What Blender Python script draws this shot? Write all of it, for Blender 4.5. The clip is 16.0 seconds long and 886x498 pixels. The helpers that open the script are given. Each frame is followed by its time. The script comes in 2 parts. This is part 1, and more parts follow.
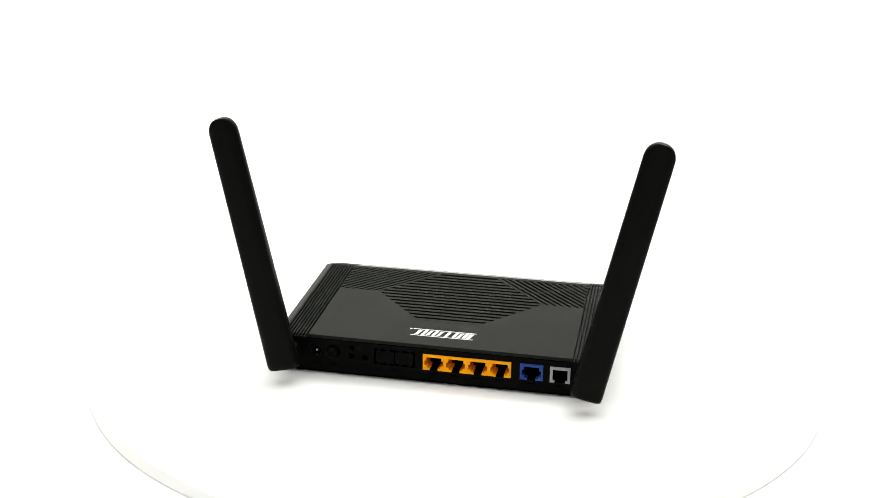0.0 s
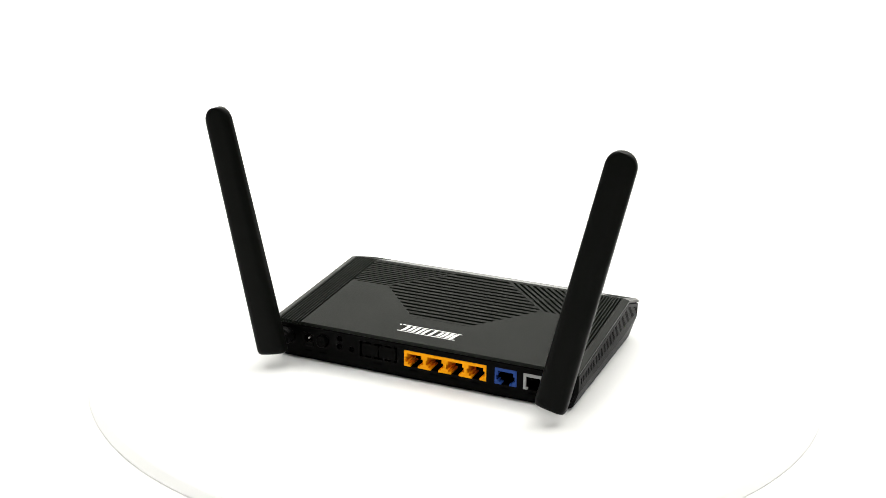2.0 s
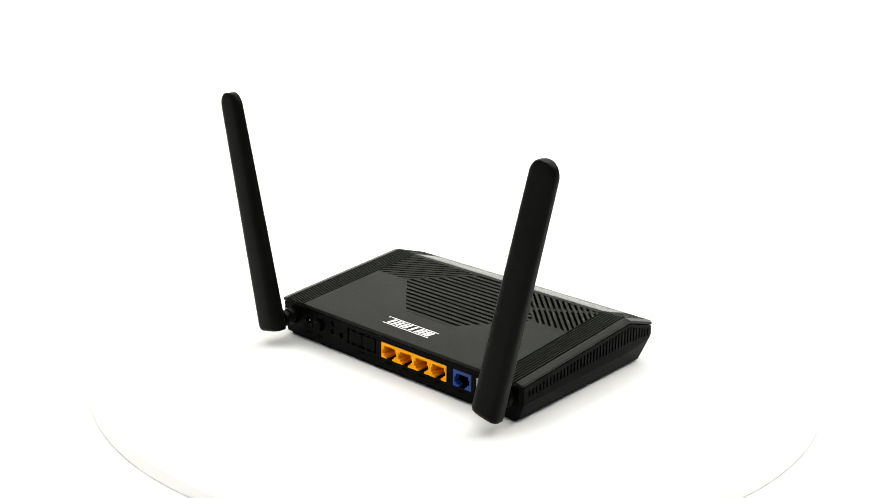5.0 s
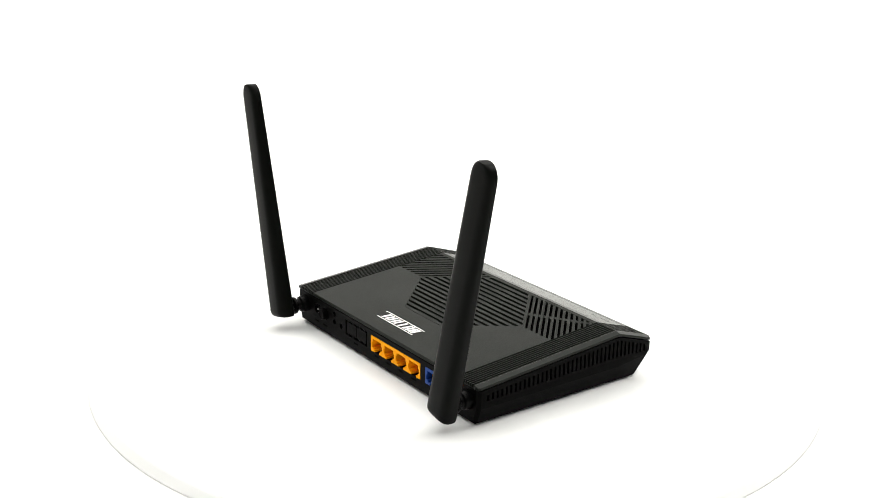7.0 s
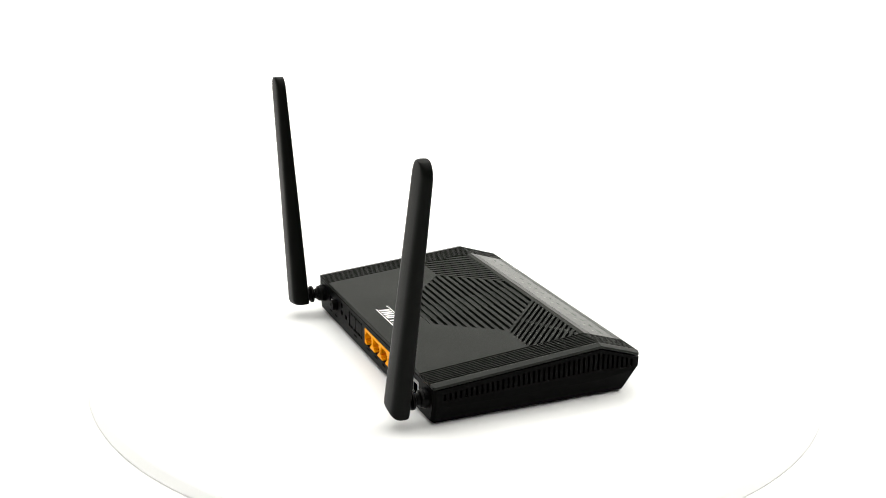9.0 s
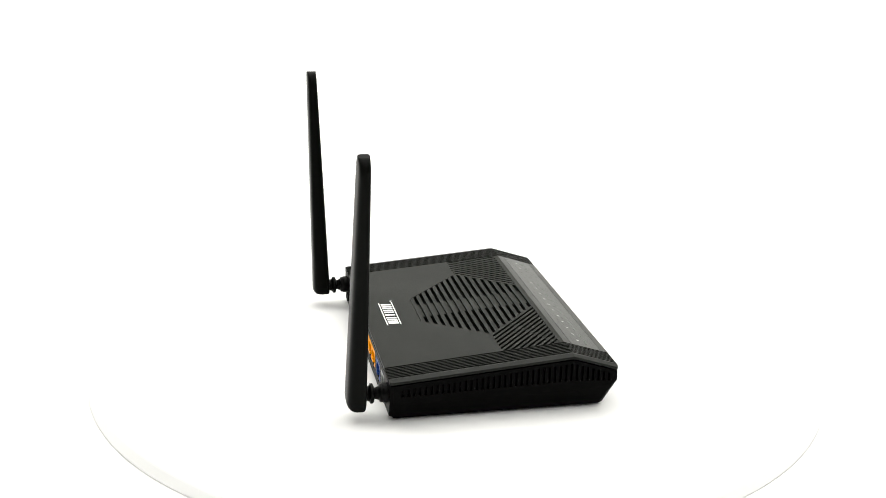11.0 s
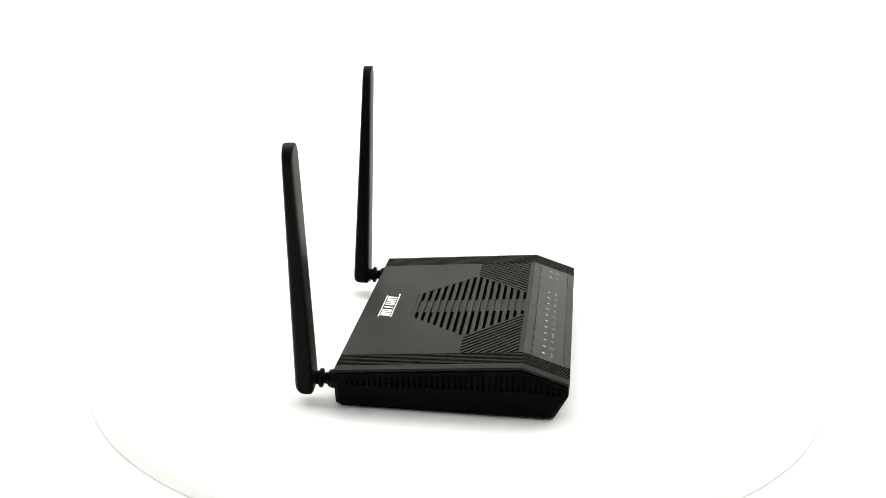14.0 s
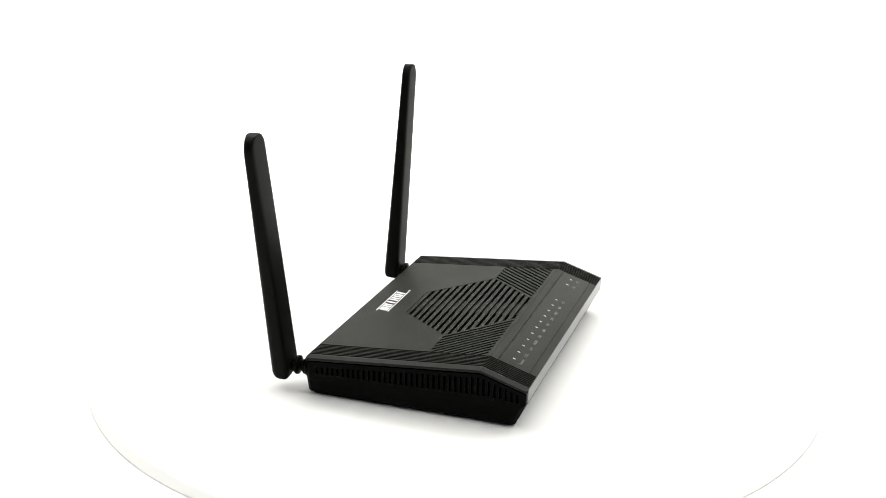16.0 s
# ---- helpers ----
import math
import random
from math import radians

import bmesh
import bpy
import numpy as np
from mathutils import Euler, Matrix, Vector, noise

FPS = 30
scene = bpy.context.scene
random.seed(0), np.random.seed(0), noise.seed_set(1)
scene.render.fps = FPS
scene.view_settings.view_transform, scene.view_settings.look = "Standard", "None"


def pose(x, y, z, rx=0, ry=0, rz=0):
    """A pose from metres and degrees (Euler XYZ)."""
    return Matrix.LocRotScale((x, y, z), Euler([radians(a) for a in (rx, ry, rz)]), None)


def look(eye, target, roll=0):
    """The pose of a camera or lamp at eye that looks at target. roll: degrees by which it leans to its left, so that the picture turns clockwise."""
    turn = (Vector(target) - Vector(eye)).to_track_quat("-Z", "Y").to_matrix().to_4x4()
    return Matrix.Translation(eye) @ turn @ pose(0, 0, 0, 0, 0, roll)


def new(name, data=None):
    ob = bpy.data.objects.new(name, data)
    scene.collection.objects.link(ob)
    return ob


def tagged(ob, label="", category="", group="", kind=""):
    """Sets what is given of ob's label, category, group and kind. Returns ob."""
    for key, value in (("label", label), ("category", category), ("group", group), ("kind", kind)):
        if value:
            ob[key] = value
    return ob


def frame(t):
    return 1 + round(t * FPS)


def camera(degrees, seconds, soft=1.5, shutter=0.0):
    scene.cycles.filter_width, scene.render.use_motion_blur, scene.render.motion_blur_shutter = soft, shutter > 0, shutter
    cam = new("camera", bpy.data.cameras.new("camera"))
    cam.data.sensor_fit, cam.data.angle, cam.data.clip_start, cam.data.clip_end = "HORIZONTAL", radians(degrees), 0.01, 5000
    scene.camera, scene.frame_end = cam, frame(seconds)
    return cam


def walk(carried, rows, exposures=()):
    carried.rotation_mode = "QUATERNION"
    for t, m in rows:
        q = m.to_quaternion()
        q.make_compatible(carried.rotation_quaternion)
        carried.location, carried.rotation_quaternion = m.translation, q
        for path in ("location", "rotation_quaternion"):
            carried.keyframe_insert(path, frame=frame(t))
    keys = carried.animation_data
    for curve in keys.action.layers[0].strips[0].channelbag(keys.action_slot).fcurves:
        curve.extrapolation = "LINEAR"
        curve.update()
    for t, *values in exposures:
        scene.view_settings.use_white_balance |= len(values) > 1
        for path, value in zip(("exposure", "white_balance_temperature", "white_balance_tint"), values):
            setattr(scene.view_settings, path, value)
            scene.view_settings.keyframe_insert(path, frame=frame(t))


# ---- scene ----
# ---- camera: it stands still in front of the turntable ----
cam = camera(40.72, 16.0, soft=0.55)
EYE = Vector((0.0, -0.7495, 0.3171))
VIEW = Vector((-0.01209, 0.94974, -0.31280))
CAM_POSE = look(EYE, EYE + VIEW, roll=0.947)
walk(cam, [(0.0, CAM_POSE), (16.0, CAM_POSE)], exposures=[(0.0, 0.0), (16.0, 0.0)])

# ---- world and lamps: a white product table under assumed, unseen softboxes ----
world = bpy.data.worlds.new("world")
scene.world = world
world.use_nodes = True
world.node_tree.nodes["Background"].inputs[0].default_value = (1.0, 1.0, 0.97, 1)
world.node_tree.nodes["Background"].inputs[1].default_value = 0.05


def softbox(name, eye, target, sx, sy, watts, colour=(1.0, 0.99, 0.945)):
    data = bpy.data.lights.new(name, "AREA")
    data.shape, data.size, data.size_y, data.energy, data.color = "RECTANGLE", sx, sy, watts, colour
    ob = new(name, data)
    ob.matrix_world = look(eye, target)
    return ob


softbox("softbox_lamp_overhead", (0.06, 0.26, 1.35), (0.0, 0.05, 0.0), 2.1, 1.7, 23.5)
softbox("softbox_lamp_side", (-1.05, 0.1, 1.15), (0.0, 0.05, 0.05), 0.7, 0.8, 6.5)
softbox("softbox_lamp_side", (1.05, 0.3, 1.15), (0.0, 0.05, 0.05), 0.7, 0.8, 9)
# added fills: one lifts the platter rim, one whitens the paper behind
softbox("added_fill_front", (0.0, -1.15, 1.45), (0.0, 0.0, 0.0), 1.4, 0.7, 6)
softbox("added_fill_backdrop", (0.0, 0.75, 1.45), (0.0, 1.9, 0.35), 2.4, 0.4, 26)


# ---- materials ----
def material(name, colour, rough, spec=0.5, vary=0.1, grain=900.0, bump=0.0, stain=14.0, rough_vary=0.06, metal=0.0, coat=0.0):
    m = bpy.data.materials.new(name)
    m.use_nodes = True
    nt = m.node_tree
    n, link = nt.nodes, nt.links.new
    b = n["Principled BSDF"]
    b.inputs["Metallic"].default_value = metal
    b.inputs["Specular IOR Level"].default_value = spec
    b.inputs["Coat Weight"].default_value = coat
    tc = n.new("ShaderNodeTexCoord")
    fine, large = n.new("ShaderNodeTexNoise"), n.new("ShaderNodeTexNoise")
    fine.inputs["Scale"].default_value, large.inputs["Scale"].default_value = grain, stain
    fine.inputs["Detail"].default_value, large.inputs["Detail"].default_value = 2.0, 4.0
    link(tc.outputs["Object"], fine.inputs["Vector"])
    link(tc.outputs["Object"], large.inputs["Vector"])
    mixed = n.new("ShaderNodeMath")
    mixed.operation = "ADD"
    link(fine.outputs["Fac"], mixed.inputs[0])
    link(large.outputs["Fac"], mixed.inputs[1])
    tone = n.new("ShaderNodeMapRange")
    tone.inputs["From Min"].default_value, tone.inputs["From Max"].default_value = 0.6, 1.4
    tone.inputs["To Min"].default_value, tone.inputs["To Max"].default_value = 1 - vary, 1 + vary
    link(mixed.outputs[0], tone.inputs["Value"])
    scaled = n.new("ShaderNodeVectorMath")
    scaled.operation = "SCALE"
    scaled.inputs[0].default_value = colour
    link(tone.outputs[0], scaled.inputs["Scale"])
    link(scaled.outputs[0], b.inputs["Base Color"])
    gloss = n.new("ShaderNodeMapRange")
    gloss.inputs["From Min"].default_value, gloss.inputs["From Max"].default_value = 0.3, 0.7
    gloss.inputs["To Min"].default_value, gloss.inputs["To Max"].default_value = rough - rough_vary, rough + rough_vary
    link(large.outputs["Fac"], gloss.inputs["Value"])
    link(gloss.outputs[0], b.inputs["Roughness"])
    if bump:
        bp = n.new("ShaderNodeBump")
        bp.inputs["Strength"].default_value, bp.inputs["Distance"].default_value = bump, 0.0002
        link(fine.outputs["Fac"], bp.inputs["Height"])
        link(bp.outputs[0], b.inputs["Normal"])
    return m


PAPER = material("white_backdrop_paper", (0.83, 0.83, 0.815), 0.9, 0.1, 0.01, 500, 0.05, 3)
ROOM = material("grey_studio_wall_paint", (0.30, 0.30, 0.30), 0.9, 0.2, 0.08, 60, 0.2, 2)
WHITE_WALL = material("pale_grey_bounce_wall_paint", (0.42, 0.42, 0.42), 0.9, 0.2, 0.03, 60, 0.2, 2)
DISC = material("white_turntable_laminate", (0.83, 0.832, 0.832), 0.75, 0.15, 0.008, 400, 0.03, 9)
COVER = material("black_textured_plastic", (0.0054, 0.0066, 0.0050), 0.46, 0.089, 0.08, 2600, 0.25, 30, 0.02)
# darker than the top: the shade on the upright faces is in this colour
SHELL = material("black_matt_plastic_shaded", (0.0019, 0.0019, 0.0019), 0.38, 0.024, 0.10, 2200, 0.25, 25, 0.03)
RUBBER = material("black_antenna_plastic", (0.0029, 0.0032, 0.0028), 0.36, 0.045, 0.10, 1800, 0.15, 18, 0.03)
# near black for small parts, and for shade painted into hollows
INNER = material("black_parts_and_hollow_shade", (0.0010, 0.0010, 0.0010), 0.8, 0.01, 0.1, 800, 0.1, 20)
PANEL = material("glossy_smoked_panel", (0.0055, 0.0070, 0.0055), 0.22, 0.115, 0.05, 900, 0.03, 20, 0.03)
SATIN = material("black_satin_plastic", (0.0062, 0.0076, 0.0059), 0.34, 0.115, 0.06, 2600, 0.12, 30, 0.03)
FRONT = material("satin_dark_front_strip", (0.006, 0.0063, 0.006), 0.08, 0.7, 0.06, 900, 0.02, 20, 0.02)
PRINT = material("white_print", (0.80, 0.80, 0.79), 0.6, 0.3, 0.03, 1500)
DIMPRINT = material("grey_print", (0.11, 0.125, 0.11), 0.22, 0.10, 0.15, 1500, 0.03, 20, 0.03)
DARKPRINT = material("dark_print", (0.0010, 0.0010, 0.0012), 0.8, 0.01, 0.15, 1500)
LENS = material("milky_led_lens", (0.36, 0.37, 0.35), 0.22, 0.10, 0.05, 1500, 0.03, 20, 0.03)
AMBER = material("amber_yellow_plastic", (0.98, 0.38, 0.001), 0.45, 0.07, 0.04, 1200, 0.05, 60)
BLUE = material("blue_plastic", (0.010, 0.050, 0.24), 0.45, 0.2, 0.05, 1200, 0.05, 60)
GREY = material("light_grey_plastic", (0.31, 0.32, 0.32), 0.45, 0.4, 0.05, 1200, 0.05, 60)
JOINT = material("black_glossy_joint_plastic", (0.0020, 0.0020, 0.0020), 0.30, 0.065, 0.1, 1500, 0.05, 30, 0.03)
PIN = material("gilded_contact_metal", (0.55, 0.38, 0.14), 0.35, 0.5, 0.05, 1500, metal=1.0)
STEEL = material("bright_pin_metal", (0.7, 0.7, 0.7), 0.25, 0.5, 0.05, 1500, metal=1.0)

# ---- building helpers; the router is drawn in millimetres, about the turntable's axis ----
MM = 0.001
AXIS = Vector((0.3, 7.8, -2.6))


def part(name, bm, mat, parent, label="", smooth=False):
    bmesh.ops.recalc_face_normals(bm, faces=bm.faces[:])
    me = bpy.data.meshes.new(name)
    bm.to_mesh(me)
    bm.free()
    me.materials.append(mat)
    if smooth:
        for p in me.polygons:
            p.use_smooth = True
    ob = new(name, me)
    if parent is not None:
        ob.parent = parent
    if label:
        tagged(ob, label)
    return ob


def soften(ob, width, segments=2, angle=35):
    mod = ob.modifiers.new("bevel", "BEVEL")
    mod.width, mod.segments, mod.limit_method, mod.angle_limit = width, segments, "ANGLE", radians(angle)
    mod.harden_normals = False
    return ob


def at(x, y, z):
    return (Vector((x, y, z)) - AXIS) * MM


def add_box(bm, x0, x1, y0, y1, z0, z1):
    v = [bm.verts.new(at(x, y, z)) for x in (x0, x1) for y in (y0, y1) for z in (z0, z1)]
    for f in ((0, 1, 3, 2), (4, 6, 7, 5), (0, 4, 5, 1), (2, 3, 7, 6), (0, 2, 6, 4), (1, 5, 7, 3)):
        bm.faces.new([v[i] for i in f])
    return bm


def box(*a):
    return add_box(bmesh.new(), *a)


def slab(bm, loops, upper, lower):
    """A plate with holes: loops[0] is its outline, the rest are holes; upper and lower give the two ends of each point."""
    tops, edges = [], []
    for loop in loops:
        vs = [bm.verts.new(upper(*p)) for p in loop]
        edges += [bm.edges.new((vs[i], vs[(i + 1) % len(vs)])) for i in range(len(vs))]
        tops.append(vs)
    made = bmesh.ops.triangle_fill(bm, use_beauty=True, use_dissolve=False, edges=edges)
    faces = [g for g in made["geom"] if isinstance(g, bmesh.types.BMFace)]
    low = {}
    for loop, vs in zip(loops, tops):
        for p, v in zip(loop, vs):
            low[v] = bm.verts.new(lower(*p))
    for f in faces:
        bm.faces.new([low[v] for v in reversed(f.verts)])
    for vs in tops:
        for i in range(len(vs)):
            a, b = vs[i], vs[(i + 1) % len(vs)]
            bm.faces.new((a, b, low[b], low[a]))
    return bm


def clip(poly, n, d):
    """The part of a convex polygon on the side where n . p <= d."""
    out = []
    for i, a in enumerate(poly):
        b = poly[(i + 1) % len(poly)]
        da, db = n[0] * a[0] + n[1] * a[1] - d, n[0] * b[0] + n[1] * b[1] - d
        if da <= 0:
            out.append(a)
        if (da < 0 < db) or (db < 0 < da):
            s = da / (da - db)
            out.append((a[0] + s * (b[0] - a[0]), a[1] + s * (b[1] - a[1])))
    return out


def lathe(bm, rings, centre, seg=28):
    """A turned solid along y: rings of (y, radius)."""
    cx, cz = centre
    loops = []
    for y, r in rings:
        loops.append([bm.verts.new(at(cx + r * math.cos(2 * math.pi * k / seg), y, cz + r * math.sin(2 * math.pi * k / seg))) for k in range(seg)])
    for a, b in zip(loops, loops[1:]):
        for k in range(seg):
            bm.faces.new((a[k], a[(k + 1) % seg], b[(k + 1) % seg], b[k]))
    bm.faces.new(loops[0])
    bm.faces.new(list(reversed(loops[-1])))
    return bm


# the lie of the router's top: it rises from the back to a bend, then slopes down to the front edge
BACK_Y, BEND_Y, FRONT_Y = 69.8, -41.6, -70.0
BACK_Z, BEND_Z, FRONT_Z = 23.9, 33.0, 23.9


def top_z(y):
    if y >= BEND_Y:
        return BACK_Z + (BACK_Y - y) * (BEND_Z - BACK_Z) / (BACK_Y - BEND_Y)
    return FRONT_Z + (y - FRONT_Y) * (BEND_Z - FRONT_Z) / (BEND_Y - FRONT_Y)


def on_top(dz):
    return lambda x, y: at(x, y, top_z(y) + dz)


# ---- the setting ----
def sweep():
    """Seamless paper: flat under the turntable, curving up into the backdrop."""
    bm = bmesh.new()
    prof = [(-1.6, -0.0057), (0.9, -0.0057)]
    for k in range(1, 13):
        a = radians(90 * k / 12)
        prof.append((0.9 + 0.7 * math.sin(a), -0.0057 + 0.7 * (1 - math.cos(a))))
    prof.append((1.6, 2.2))
    rows = [[bm.verts.new((x, y, z)) for x in np.linspace(-2.0, 2.0, 9)] for y, z in prof]
    low = [[bm.verts.new((v.co.x, v.co.y + (0.004 if z > 0.3 else 0), v.co.z - 0.004)) for v in r] for r, (y, z) in zip(rows, prof)]
    for A in (rows, low):
        for a, b in zip(A, A[1:]):
            for k in range(8):
                bm.faces.new((a[k], a[k + 1], b[k + 1], b[k]))
    ob = part("backdrop", bm, PAPER, None, smooth=True)
    return tagged(ob, "white seamless paper sweep curving up behind the turntable", "backdrop", kind="structure")


def wall(name, x0, x1, y0, y1, z0, z1, mat, label, category="wall"):
    bm = bmesh.new()
    v = [bm.verts.new((x, y, z)) for x in (x0, x1) for y in (y0, y1) for z in (z0, z1)]
    for f in ((0, 1, 3, 2), (4, 6, 7, 5), (0, 4, 5, 1), (2, 3, 7, 6), (0, 2, 6, 4), (1, 5, 7, 3)):
        bm.faces.new([v[i] for i in f])
    return tagged(part(name, bm, mat, None), label, category, kind="structure")


sweep()
wall("floor", -2.4, 2.4, -2.4, 2.4, -0.12, -0.0098, ROOM, "plain dark studio table under the paper", "floor")
# walls and ceiling out of view, added to close the set and set the bounce
wall("wall_north", -2.4, 2.4, 2.3, 2.4, -0.02, 2.4, WHITE_WALL, "unseen pale grey wall added behind the paper")
wall("wall_south", -2.4, 2.4, -2.4, -2.3, -0.02, 2.4, WHITE_WALL, "unseen pale grey wall added for bounce light")
wall("wall_west", -2.4, -2.3, -2.3, 2.3, -0.02, 2.4, WHITE_WALL, "unseen pale grey wall added for bounce light")
wall("wall_east", 2.3, 2.4, -2.3, 2.3, -0.02, 2.4, WHITE_WALL, "unseen pale grey wall added for bounce light")
wall("ceiling", -2.4, 2.4, -2.4, 2.4, 2.4, 2.5, WHITE_WALL, "unseen pale grey ceiling added for bounce light", "ceiling")


def turntable():
    root = new("turntable")
    tagged(root, "round white motorised display turntable with a plain rim", "turntable")
    seg = 160

    def disc(rings):
        bm = bmesh.new()
        loops = [[bm.verts.new((r * math.cos(2 * math.pi * k / seg), r * math.sin(2 * math.pi * k / seg), z)) for k in range(seg)] for r, z in rings]
        for a, b in zip(loops, loops[1:]):
            for k in range(seg):
                bm.faces.new((a[k], a[(k + 1) % seg], b[(k + 1) % seg], b[k]))
        bm.faces.new(loops[0])
        bm.faces.new(list(reversed(loops[-1])))
        return bm

    part("platter", disc([(0.2405, -0.0056), (0.2405, -0.0049), (0.2401, -0.0044), (0.2366, -0.0011), (0.2356, -0.0004), (0.2338, 0.0)]), DISC, root)
    part("base", disc([(0.2380, -0.0057), (0.2380, -0.0056)]), DISC, root)
    return root


# ---- the router ----
HEX = [(56.2, -2.7), (20.1, 36.0), (-20.1, 36.0), (-56.2, -2.7), (-19.8, -38.3), (19.8, -38.3)]
GAP = 2.2


def side_vent(s):
    """The louvred field between the hexagon and the ribbed edge, on the side s."""
    return [(s * 59.2, -2.7), (s * 84.0, -2.7), (s * 84.0, -38.6), (s * 22.8, -38.6)]


def vent_slats(poly, n, start, pitch, width, root, name="vent_slat"):
    """Slats across poly, square to n, as parts."""
    far = max(n[0] * x + n[1] * y for x, y in poly)
    d = start
    while d < far:
        strip = clip(clip(poly, n, d + width), (-n[0], -n[1]), -d)
        if len(strip) > 2:
            part(name, slab(bmesh.new(), [strip], on_top(-0.12), on_top(-1.75)), COVER, root)
        d += pitch


def ribbed_edge(s, root):
    """The finely grooved band along one side of the top, with its smooth outer trim."""
    prof, x, pitch = [], 84.5, 16.6 / 8
    prof.append((x, -2.4))
    for k in range(8):
        prof += [(x, -2.0), (x + 1.16, -2.0), (x + 1.27, -0.05), (x + pitch - 0.12, -0.05)]
        x += pitch
    prof.append((x, -2.4))

    def extrude(prof):
        bm = bmesh.new()
        rings = [[bm.verts.new(at(s * min(px, far), y, top_z(y) + dz)) for px, dz in prof] for y, far in ((BACK_Y, 104.4), (BACK_Y - 1.4, 106.0), (BEND_Y, 106.0), (FRONT_Y + 2.4, 105.6), (FRONT_Y + 0.9, 104.9), (FRONT_Y, 103.6))]
        for a, b in zip(rings, rings[1:]):
            for k in range(len(prof)):
                j = (k + 1) % len(prof)
                bm.faces.new((a[k], a[j], b[j], b[k]))
        bm.faces.new(rings[0])
        bm.faces.new(list(reversed(rings[-1])))
        return bm

    part("ribbed_band", extrude(prof), COVER, root, "finely grooved black band")
    soften(part("edge_trim", extrude([(101.12, -2.5), (101.12, 0.0), (101.7, 0.0), (105.2, -0.85), (105.45, -1.15), (105.35, -2.5)]), SATIN, root), 0.00015)


def lower_shell(root):
    def along(y, back, bend, front):
        """A height that runs straight from the back to the bend and on to the front."""
        if y >= BEND_Y:
            f = (BACK_Y - y) / (BACK_Y - BEND_Y)
            return back + f * (bend - back)
        f = (BEND_Y - y) / (BEND_Y - FRONT_Y)
        return bend + f * (front - bend)

    def slot_top(y):
        return top_z(y) - along(y, 6.9, 5.5, 5.7)

    def slot_low(y):
        return along(y, 13.4, 16.4, 14.6)

    ys = [69.4, 67.4, 63.1, 63.0, BEND_Y, -66.8, -66.9, -69.4]
    bm = bmesh.new()
    rings = []

    def ring(xs, zs, ys=ys):
        r = [bm.verts.new(at(x, y, z)) for x, y, z in zip(xs, ys, zs)]
        r += [bm.verts.new(at(-x, y, z)) for x, y, z in reversed(list(zip(xs, ys, zs)))]
        rings.append(r)

    flat = [103.4] + [105.1] * 6 + [104.6]
    deep = [103.4, 105.1, 105.1, 102.6, 102.6, 102.6, 105.1, 104.6]
    low_y = [69.4, 67.4, 63.1, 63.0, -38.0, -58.8, -59.3, -62.0]
    ring([100.6] + [102.0] * 6 + [100.2], [0.0, 0.0, -0.1, -0.2, -0.7, -0.9, -0.9, -0.9], low_y)
    ring(flat, [9.5, 9.5, 9.5, 9.5, 9.6, 12.6, 12.7, 14.9])
    ring(flat, [slot_low(y) for y in ys])
    ring(deep, [slot_low(y) + 0.01 for y in ys])
    ring(deep, [slot_top(y) for y in ys])
    ring(flat, [slot_top(y) + 0.01 for y in ys])
    ring(flat, [top_z(y) - 3.4 for y in ys])
    ring([101.5] + [102.4] * 7, [top_z(y) - 3.4 for y in ys])
    ring([101.5] + [102.4] * 7, [top_z(y) - 2.45 for y in ys])
    n = len(rings[0])
    for a, b in zip(rings, rings[1:]):
        for k in range(n):
            if k == n - 1:
                continue  # the back is closed by its own panel
            bm.faces.new((a[k], a[k + 1], b[k + 1], b[k]))
    bm.faces.new(rings[0])
    shell = part("lower_shell", bm, SHELL, root, "black lower housing with a sloping chin")
    # upright ribs between the side slots
    count = 38
    pitch = (63.0 + 66.8) / count
    for s in (-1, 1):
        for k in range(count):
            y1 = 63.0 - pitch * k - 1.5
            y0 = y1 - (pitch - 1.5)
            bm = bmesh.new()
            xs = sorted((s * 102.5, s * 105.1))
            vs = [bm.verts.new(at(x, y, z)) for x in xs for y in (y0, y1) for z in (slot_low(y) - 0.1, slot_top(y) + 0.1)]
            for q in ((0, 1, 3, 2), (4, 6, 7, 5), (0, 4, 5, 1), (2, 3, 7, 6), (0, 2, 6, 4), (1, 5, 7, 3)):
                bm.faces.new([vs[i] for i in q])
            part("vent_rib", bm, SHELL, shell)
    # black plate added under the housing so the gap below reads as deep shade
    base = part("base_shade_plate", box(-99.0, 99.0, -59.2, 67.0, -2.3, 0.6), INNER, root, "recessed black underside plate added to deepen the contact shade")
    for x in (-80, 80):
        for y in (-40, 48):
            part("rubber_foot", lathe_up(x, y, -2.6, -2.05, 5.0), INNER, base)


def lathe_up(x, y, z0, z1, r, seg=20):
    bm = bmesh.new()
    a, b = ([bm.verts.new(at(x + r * math.cos(2 * math.pi * k / seg), y + r * math.sin(2 * math.pi * k / seg), z)) for k in range(seg)] for z in (z0, z1))
    for k in range(seg):
        bm.faces.new((a[k], a[(k + 1) % seg], b[(k + 1) % seg], b[k]))
    bm.faces.new(a)
    bm.faces.new(list(reversed(b)))
    return bm


def circle(x, z, r, seg=20):
    return [(x + r * math.cos(2 * math.pi * k / seg), z + r * math.sin(2 * math.pi * k / seg)) for k in range(seg)]


def rect(x0, x1, z0, z1):
    return [(x0, z0), (x1, z0), (x1, z1), (x0, z1)]


def back(y):
    return lambda x, z: at(x, y, z)


LAN = [-39.5, -25.5, -11.5, 2.5]


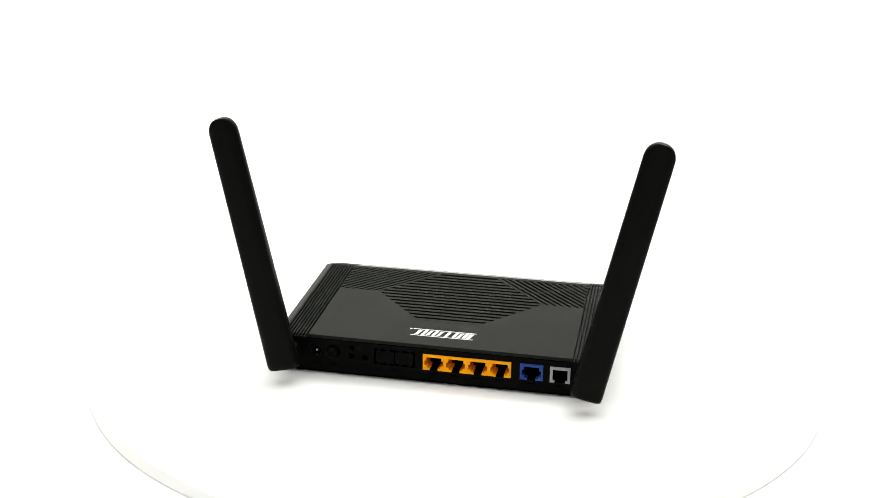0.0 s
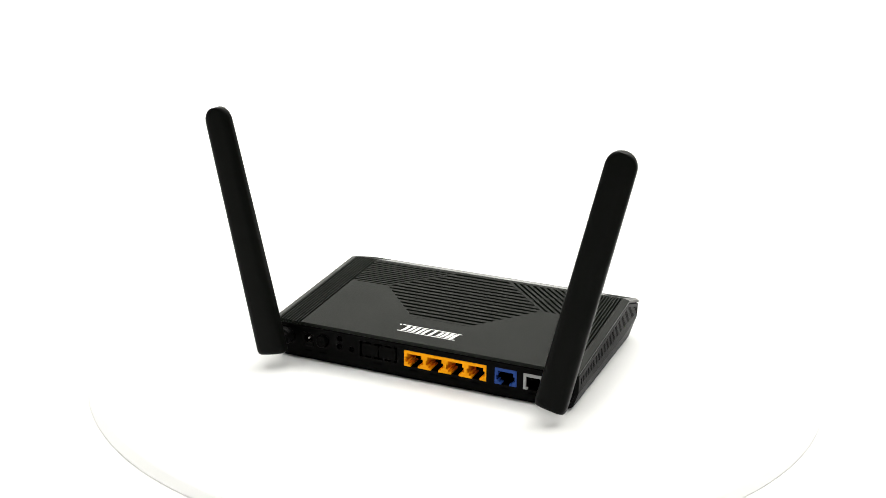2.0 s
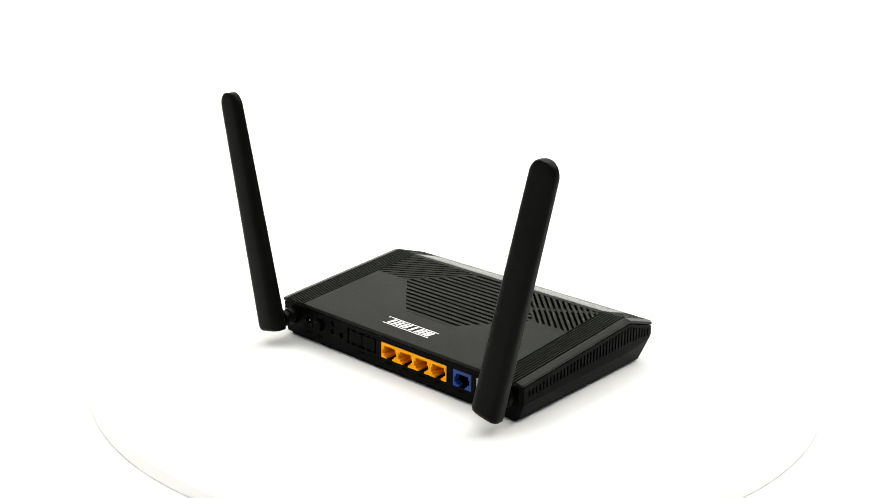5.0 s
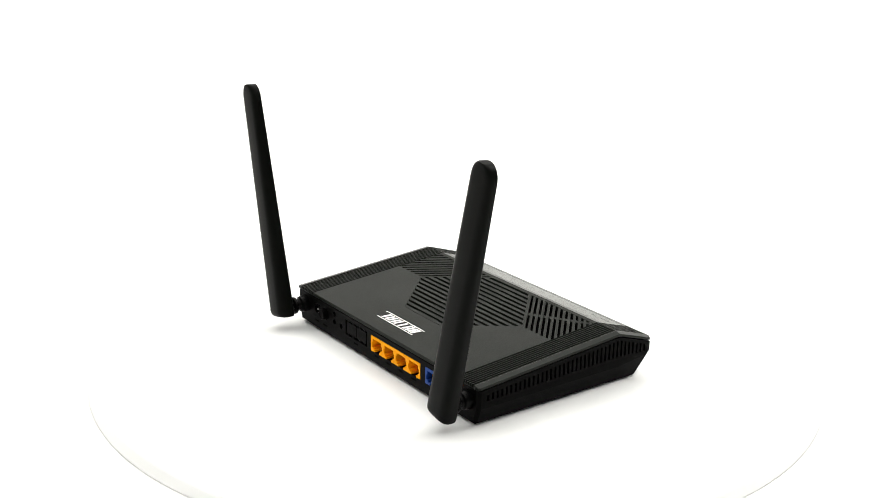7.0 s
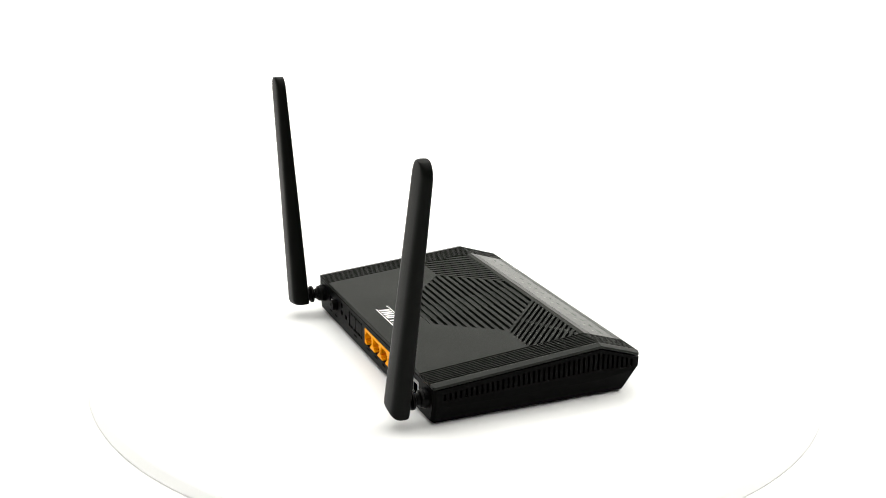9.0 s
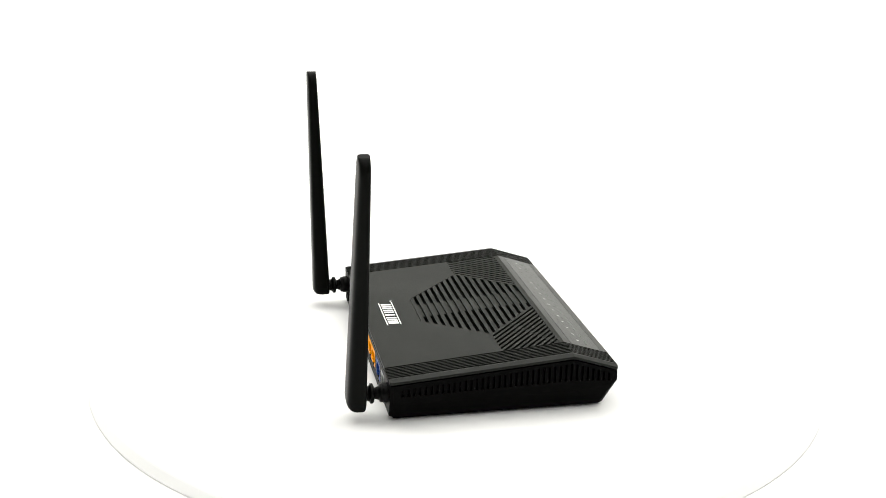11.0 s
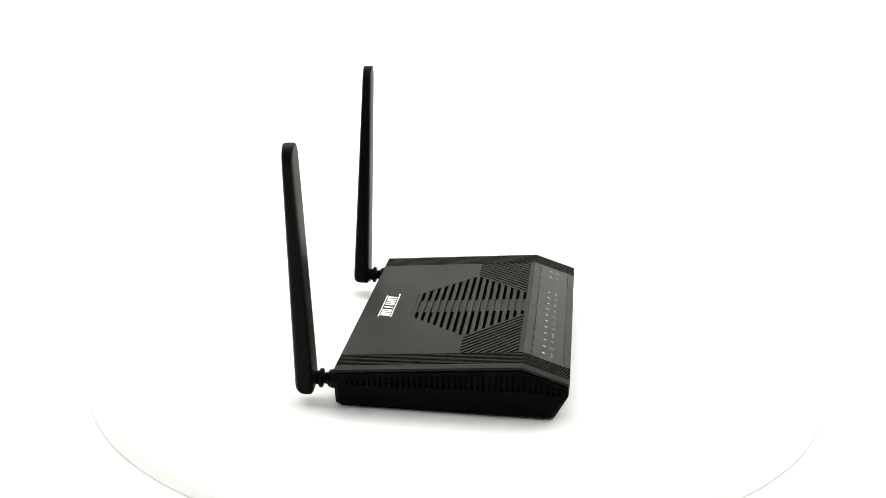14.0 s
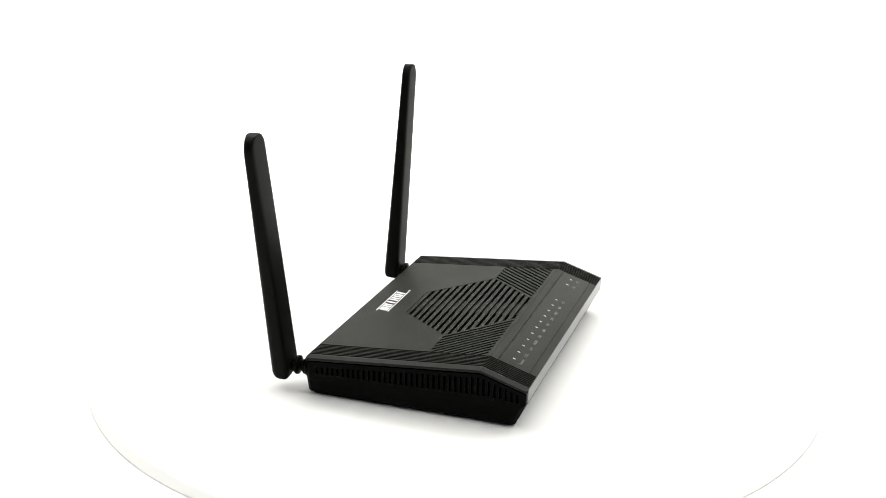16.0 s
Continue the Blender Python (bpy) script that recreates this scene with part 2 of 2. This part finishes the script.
def socket(x, half, z0, z1, mat, root, name, label):
    """A jack seen from behind the router: stepped opening, open slot for the latch, contacts inside."""
    w, h = half, z1 - z0
    k = half / 7.0
    if mat is GREY:
        half_steps = [(3.3, 0), (3.3, 1.4), (4.6, 1.4), (4.6, h - 2.0)]
    else:
        half_steps = [(2.6, 0), (2.6, 1.3), (4.4, 1.3), (4.4, 2.9), (6.0, 2.9), (6.0, 6.4), (4.9, 6.4), (4.9, h - 2.0)]
    face = [(-w, 0)] + [(-a, b) for a, b in half_steps] + [(a, b) for a, b in reversed(half_steps)] + [(w, 0), (w, h), (-w, h)]
    face = [(x + a, z0 + b) for a, b in face]
    p = part(name, slab(bmesh.new(), [face], back(69.88), back(68.4 if mat is GREY else 65.5 if mat is BLUE else 58.0)), mat, root, label)
    # black back: the shade deep in the socket is put into its colour
    part("socket_shade_back", box(x - w + 0.1, x + w - 0.1, 57.0, 58.0, z0, z1), INNER, p)
    # the blue socket's block is blackened for the same inner shade
    if mat is not GREY:
        part("contact_block", box(x - 4.85, x + 4.85, 58.0, 61.0, z0 + 0.55 * h, z1 - 2.05), mat if mat is AMBER else INNER, p)
    bm = bmesh.new()
    for c in range(8):
        cx = x + (c - 3.5) * 1.02 * k
        add_box(bm, cx - 0.2, cx + 0.2, 58.5, 66.0, z1 - 3.2, z1 - 2.8)
    part("contact_pins", bm, PIN, p)
    return p


def back_panel(root):
    edge = [(-100.6, 0.0), (100.6, 0.0), (103.4, 9.5), (103.4, top_z(BACK_Y) - 2.7), (-103.4, top_z(BACK_Y) - 2.7), (-103.4, 9.5)]
    holes = [rect(-46.55, 9.55, 6.95, 17.7), rect(-66.45, -51.95, 6.85, 17.65), rect(-83.3, -70.6, 6.75, 17.4),
             rect(75.2, 82.8, 7.8, 17.0), circle(68.0, 13.2, 4.3), circle(55.8, 16.9, 1.9), circle(55.8, 11.4, 1.9), circle(47.0, 11.0, 1.8),
             rect(14.6, 41.2, 7.4, 18.1)]
    panel = soften(part("back_panel", slab(bmesh.new(), [edge] + holes, back(69.8), back(67.8)), SHELL, root), 0.0002, 1)
    for x in LAN:
        socket(x, 6.98, 7.0, 17.65, AMBER, root, "network_socket", "amber-yellow network socket")
    socket(-59.2, 7.15, 6.9, 17.6, BLUE, root, "uplink_socket", "blue network socket")
    socket(-76.95, 6.25, 6.8, 17.35, GREY, root, "line_socket", "light grey telephone line socket")
    jack = part("power_jack", slab(bmesh.new(), [rect(75.4, 82.6, 8.0, 16.8), circle(79.0, 13.2, 3.0)], back(69.9), back(60.0)), SHELL, root)
    part("centre_pin", lathe(bmesh.new(), [(60.0, 0.75), (68.9, 0.75), (69.3, 0.6), (69.6, 0.2)], (79.0, 13.2), seg=12), STEEL, jack)
    part("spring_contact", box(78.1, 79.9, 66.0, 69.75, 9.9, 10.3), STEEL, jack)
    part("jack_back", box(75.4, 82.6, 59.0, 60.0, 8.0, 16.8), INNER, jack)
    part("power_button", lathe(bmesh.new(), [(66.0, 3.7), (72.6, 3.7), (73.2, 3.2), (73.2, 2.2), (72.9, 2.0)], (68.0, 13.2)), SHELL, root, "round black push button")
    for x, z, r in ((55.8, 16.9, 1.5), (55.8, 11.4, 1.5), (47.0, 11.0, 1.3)):
        part("recessed_button", lathe(bmesh.new(), [(64.0, r), (68.6, r), (68.9, r * 0.7)], (x, z), seg=18), INNER, root)
    for x0, x1 in ((15.8, 27.6), (28.1, 40.0)):
        soften(part("blank_cover", box(x0, x1, 66.4, 69.6, 8.6, 16.9), SHELL, root), 0.0003, 1)
    part("blank_tray", box(14.7, 41.1, 65.4, 66.4, 7.5, 18.0), INNER, root)
    for x in (18, 24, 32, 38):
        part("cover_tab", box(x - 0.9, x + 0.9, 66.4, 69.5, 16.9, 18.05), SHELL, root)
        part("cover_tab", box(x - 0.9, x + 0.9, 66.4, 69.5, 7.45, 8.6), SHELL, root)
    for x in LAN + [-59.2, -76.9, 28.0, 68.0, 79.0]:
        part("print_bar", box(x - 2.6, x + 2.6, 69.7, 69.84, 4.2, 5.3), DARKPRINT, panel)


def top_cover(root):
    bm = bmesh.new()
    outline = [(-84.4, BACK_Y), (-84.4, BEND_Y), (84.4, BEND_Y), (84.4, BACK_Y)]
    slab(bm, [outline, HEX, side_vent(-1), side_vent(1)], on_top(0.0), on_top(-2.3))
    cover = soften(part("top_cover", bm, COVER, root, "black textured top plate with vent openings"), 0.0002, 1, 60)
    # the hexagon's slats run across; a broad flat spine lies under their middle
    vent_slats(HEX, (0.0, 1.0), -38.3 + 2.1, 4.62, 2.55, cover)
    part("vent_spine", slab(bmesh.new(), [[(-11, 36.5), (-11, -38.8), (11, -38.8), (11, 36.5)]], on_top(-1.2), on_top(-2.6)), COVER, cover)
    for s in (-1, 1):
        a, b = Vector((s * 56.2, -2.7)), Vector((s * 19.8, -38.3))
        d = (b - a).normalized()
        n = Vector((d.y, -d.x)) if s > 0 else Vector((-d.y, d.x))
        if n.x * s < 0:
            n = -n
        start = n.dot(a) + GAP
        vent_slats(side_vent(s), (n.x, n.y), start + 1.5, 3.5, 1.8, cover)
        p, q = Vector((s * 40.0, -16.5)), Vector((s * 86.0, -40.6))
        side = Vector((-(q - p).y, (q - p).x)).normalized() * 1.7
        bar = [tuple(v) for v in (p + side, q + side, q - side, p - side)]
        part("vent_brace", slab(bmesh.new(), [bar], on_top(-0.75), on_top(-2.8)), COVER, cover)
    # near-black sheet added below the vents as the shade between the slats
    part("vent_shade_sheet", slab(bmesh.new(), [[(-100, 66), (-100, BEND_Y), (100, BEND_Y), (100, 66)]], on_top(-6.0), on_top(-6.5)), INNER, root)
    emblem(cover)
    # front slope: narrow strip, smoked indicator window, satin lip and nose
    part("front_strip", slab(bmesh.new(), [[(-84.4, BEND_Y), (-84.4, -46.0), (84.4, -46.0), (84.4, BEND_Y)]], on_top(0.0), on_top(-2.3)), SATIN, root)
    window = part("indicator_window", slab(bmesh.new(), [[(-84.4, -46.35), (-84.4, -65.4), (84.4, -65.4), (84.4, -46.35)]], on_top(-0.05), on_top(-2.3)), PANEL, root, "glossy smoked indicator window")
    part("front_lip", slab(bmesh.new(), [[(-84.4, -65.65), (-84.4, FRONT_Y), (84.4, FRONT_Y), (84.4, -65.65)]], on_top(0.0), on_top(-2.3)), SATIN, root)
    bm = bmesh.new()
    prof = [(-69.9, 23.85), (-70.1, 23.2), (-69.9, 15.2), (-69.5, 14.9), (-68.5, 14.9), (-68.5, 21.4)]
    ends = [[bm.verts.new(at(x, y + back_off, z)) for y, z in prof] for x, back_off in ((-103.9, 1.1), (-103.6, 0.4), (-102.6, 0.0), (102.6, 0.0), (103.6, 0.4), (103.9, 1.1))]
    for a, b in zip(ends, ends[1:]):
        for k in range(len(prof)):
            j = (k + 1) % len(prof)
            bm.faces.new((a[k], a[j], b[j], b[k]))
    bm.faces.new(ends[0])
    bm.faces.new(list(reversed(ends[-1])))
    part("front_strip_nose", bm, FRONT, root, "satin dark strip along the front edge")
    # indicator lenses and their small captions
    for x in [-74.6 + 10.67 * k for k in range(11)] + [64.4, 75.6]:
        part("indicator_lens", slab(bmesh.new(), [[(x + 0.68 * math.cos(a), -53.4 + 0.95 * math.sin(a)) for a in np.linspace(0, 2 * math.pi, 12, endpoint=False)]], on_top(-0.035), on_top(-0.3)), LENS, window, "milky white indicator lens")
        word = {-75: "Power", -64: "DSL"}.get(round(x))
        if word:
            caption(word, x, -58.2, window)
            continue
        bm = bmesh.new()
        strokes = 7 if abs(x + 42.6) < 1 else 4
        for k in range(strokes):
            cx = x + (k - (strokes - 1) / 2) * 0.98
            slab(bm, [[(cx - 0.26, -57.3), (cx - 0.26, -59.1), (cx + 0.26, -59.1), (cx + 0.26, -57.3)]], on_top(-0.035), on_top(-0.3))
        part("caption_bar", bm, DIMPRINT, window, "faint grey printed caption")


def caption(word, x, y, window):
    """A small printed word on the indicator window, read from the front."""
    curve = bpy.data.curves.new("caption", "FONT")
    curve.body, curve.size, curve.align_x, curve.align_y, curve.extrude, curve.resolution_u = word, 2.9 * MM, "CENTER", "CENTER", 0.03 * MM, 3
    curve.offset = 0.05 * MM
    lettering = new("caption_curve", curve)
    mesh = bpy.data.meshes.new_from_object(lettering.evaluated_get(bpy.context.evaluated_depsgraph_get()))
    bpy.data.objects.remove(lettering)
    slope = math.atan2(BEND_Z - FRONT_Z, BEND_Y - FRONT_Y)
    mesh.transform(Matrix.Translation(at(x, y, top_z(y) - 0.03)) @ Matrix.Rotation(slope, 4, "X"))
    mesh.materials.clear()
    mesh.materials.append(DIMPRINT)
    ob = new("caption", mesh)
    ob.parent = window
    return tagged(ob, "faint grey printed caption")


def emblem(cover):
    """A white printed emblem: two lines with slanted blocks between them."""
    def piece(name, poly):
        part(name, slab(bmesh.new(), [poly], on_top(0.06), on_top(-0.1)), PRINT, cover, "white printed mark")

    piece("emblem_line", [(-19.6, 57.9), (-19.9, 57.2), (20.3, 57.2), (20.6, 57.9)])
    piece("emblem_line", [(-20.9, 49.3), (-21.2, 48.6), (19.8, 48.6), (20.1, 49.3)])
    x = -18.9
    for w, gap in ((2.4, 0.55), (2.4, 1.1), (2.1, 1.0), (2.1, 2.9), (2.1, 2.9), (2.1, 1.1), (2.1, 1.5), (2.1, 1.1), (2.2, 1.6), (2.4, 0.0)):
        piece("emblem_bar", [(x + 1.3, 56.5), (x - 0.7, 50.0), (x + w - 0.7, 50.0), (x + w + 1.3, 56.5)])
        x += w + gap
    piece("emblem_dot", circle(21.6, 49.2, 0.75, 14))


def antenna(s, root):
    """Swivel knuckle on the back panel and a flat blade that leans outwards."""
    hub = (s * 95.0, 12.9)
    base = part("antenna_joint", lathe(bmesh.new(), [(69.0, 6.0), (72.6, 6.0), (72.9, 5.6), (74.6, 5.3), (75.0, 4.2), (77.6, 3.2), (78.0, 4.6), (78.6, 6.0),
                                               (80.2, 6.0), (80.8, 4.8), (81.6, 4.2), (83.6, 4.2)], hub), JOINT, root, "grooved black swivel joint", smooth=False)
    soften(base, 0.0003)
    lean = 2.2 if s > 0 else 0.0
    foot, tip = Vector((s * 94.45, 88.6, 7.2)), Vector((s * 129.45, 88.6, 165.2))
    up = (tip - foot).normalized()
    across = Vector((up.z, 0, -up.x))
    length = (tip - foot).length
    bm = bmesh.new()
    rings = []
    round_top = 9.2
    hs = [0.0, 0.25, 0.8, 1.7, 2.9, 4.5, 25.0, 55.0, 90.0, 120.0] + [length - round_top * (1 - math.sin(radians(a))) for a in (0, 12, 25, 38, 50, 62, 73, 83)]
    for h in hs:
        f = h / length
        half = 9.8 - 0.7 * f
        over = h - (length - round_top)
        if over > 0:
            half *= max(0.08, math.sqrt(max(0.0, 1 - (over / round_top) ** 2)) ** 0.8)
        y_out = 94.9 - 3.8 * f + lean * f
        y_in = 82.9 + 1.7 * f ** 1.3 + lean * f
        if h < 4.5:
            cut = 1 - math.sqrt(1 - ((4.5 - h) / 4.5) ** 2)
            y_out -= 3.0 * cut
            y_in += 0.6 * cut
            half -= 0.6 * cut
        c = foot + up * h
        cy, hy = (y_out + y_in) / 2, (y_out - y_in) / 2
        ring = []
        for k in range(28):
            a = 2 * math.pi * k / 28
            ca, sa = math.cos(a), math.sin(a)
            e = 0.80 if sa > 0 else 0.40
            px = half * math.copysign(abs(ca) ** (0.40 if sa <= 0 else 0.55), ca)
            py = hy * math.copysign(abs(sa) ** e, sa)
            q = c + across * px
            ring.append(bm.verts.new(at(q.x, cy + py, q.z)))
        rings.append(ring)
    for a, b in zip(rings, rings[1:]):
        for k in range(28):
            bm.faces.new((a[k], a[(k + 1) % 28], b[(k + 1) % 28], b[k]))
    bm.faces.new(rings[0])
    bm.faces.new(list(reversed(rings[-1])))
    blade = part("antenna_blade", bm, RUBBER, base, "flat black antenna blade with a rounded tip", smooth=True)
    mod = blade.modifiers.new("normals", "WEIGHTED_NORMAL")
    mod.keep_sharp = True


def router():
    root = new("wireless_router")
    tagged(root, "black plastic wireless router with two raised antennas on a white turntable", "router")
    lower_shell(root)
    for s in (-1, 1):
        ribbed_edge(s, root)
    top_cover(root)
    back_panel(root)
    for s in (-1, 1):
        antenna(s, root)
    return root


TURNTABLE = turntable()
ROUTER = router()


def motions():
    """Turntable and router turn together at a steady 6.08 degrees a second."""
    def turn(t):
        return pose(0, 0, 0, 0, 0, 169.50 - 6.0815 * t)

    times = [0.5 * k for k in range(33)]
    walk(TURNTABLE, [(t, turn(t)) for t in times])
    walk(ROUTER, [(t, turn(t)) for t in times])


motions()
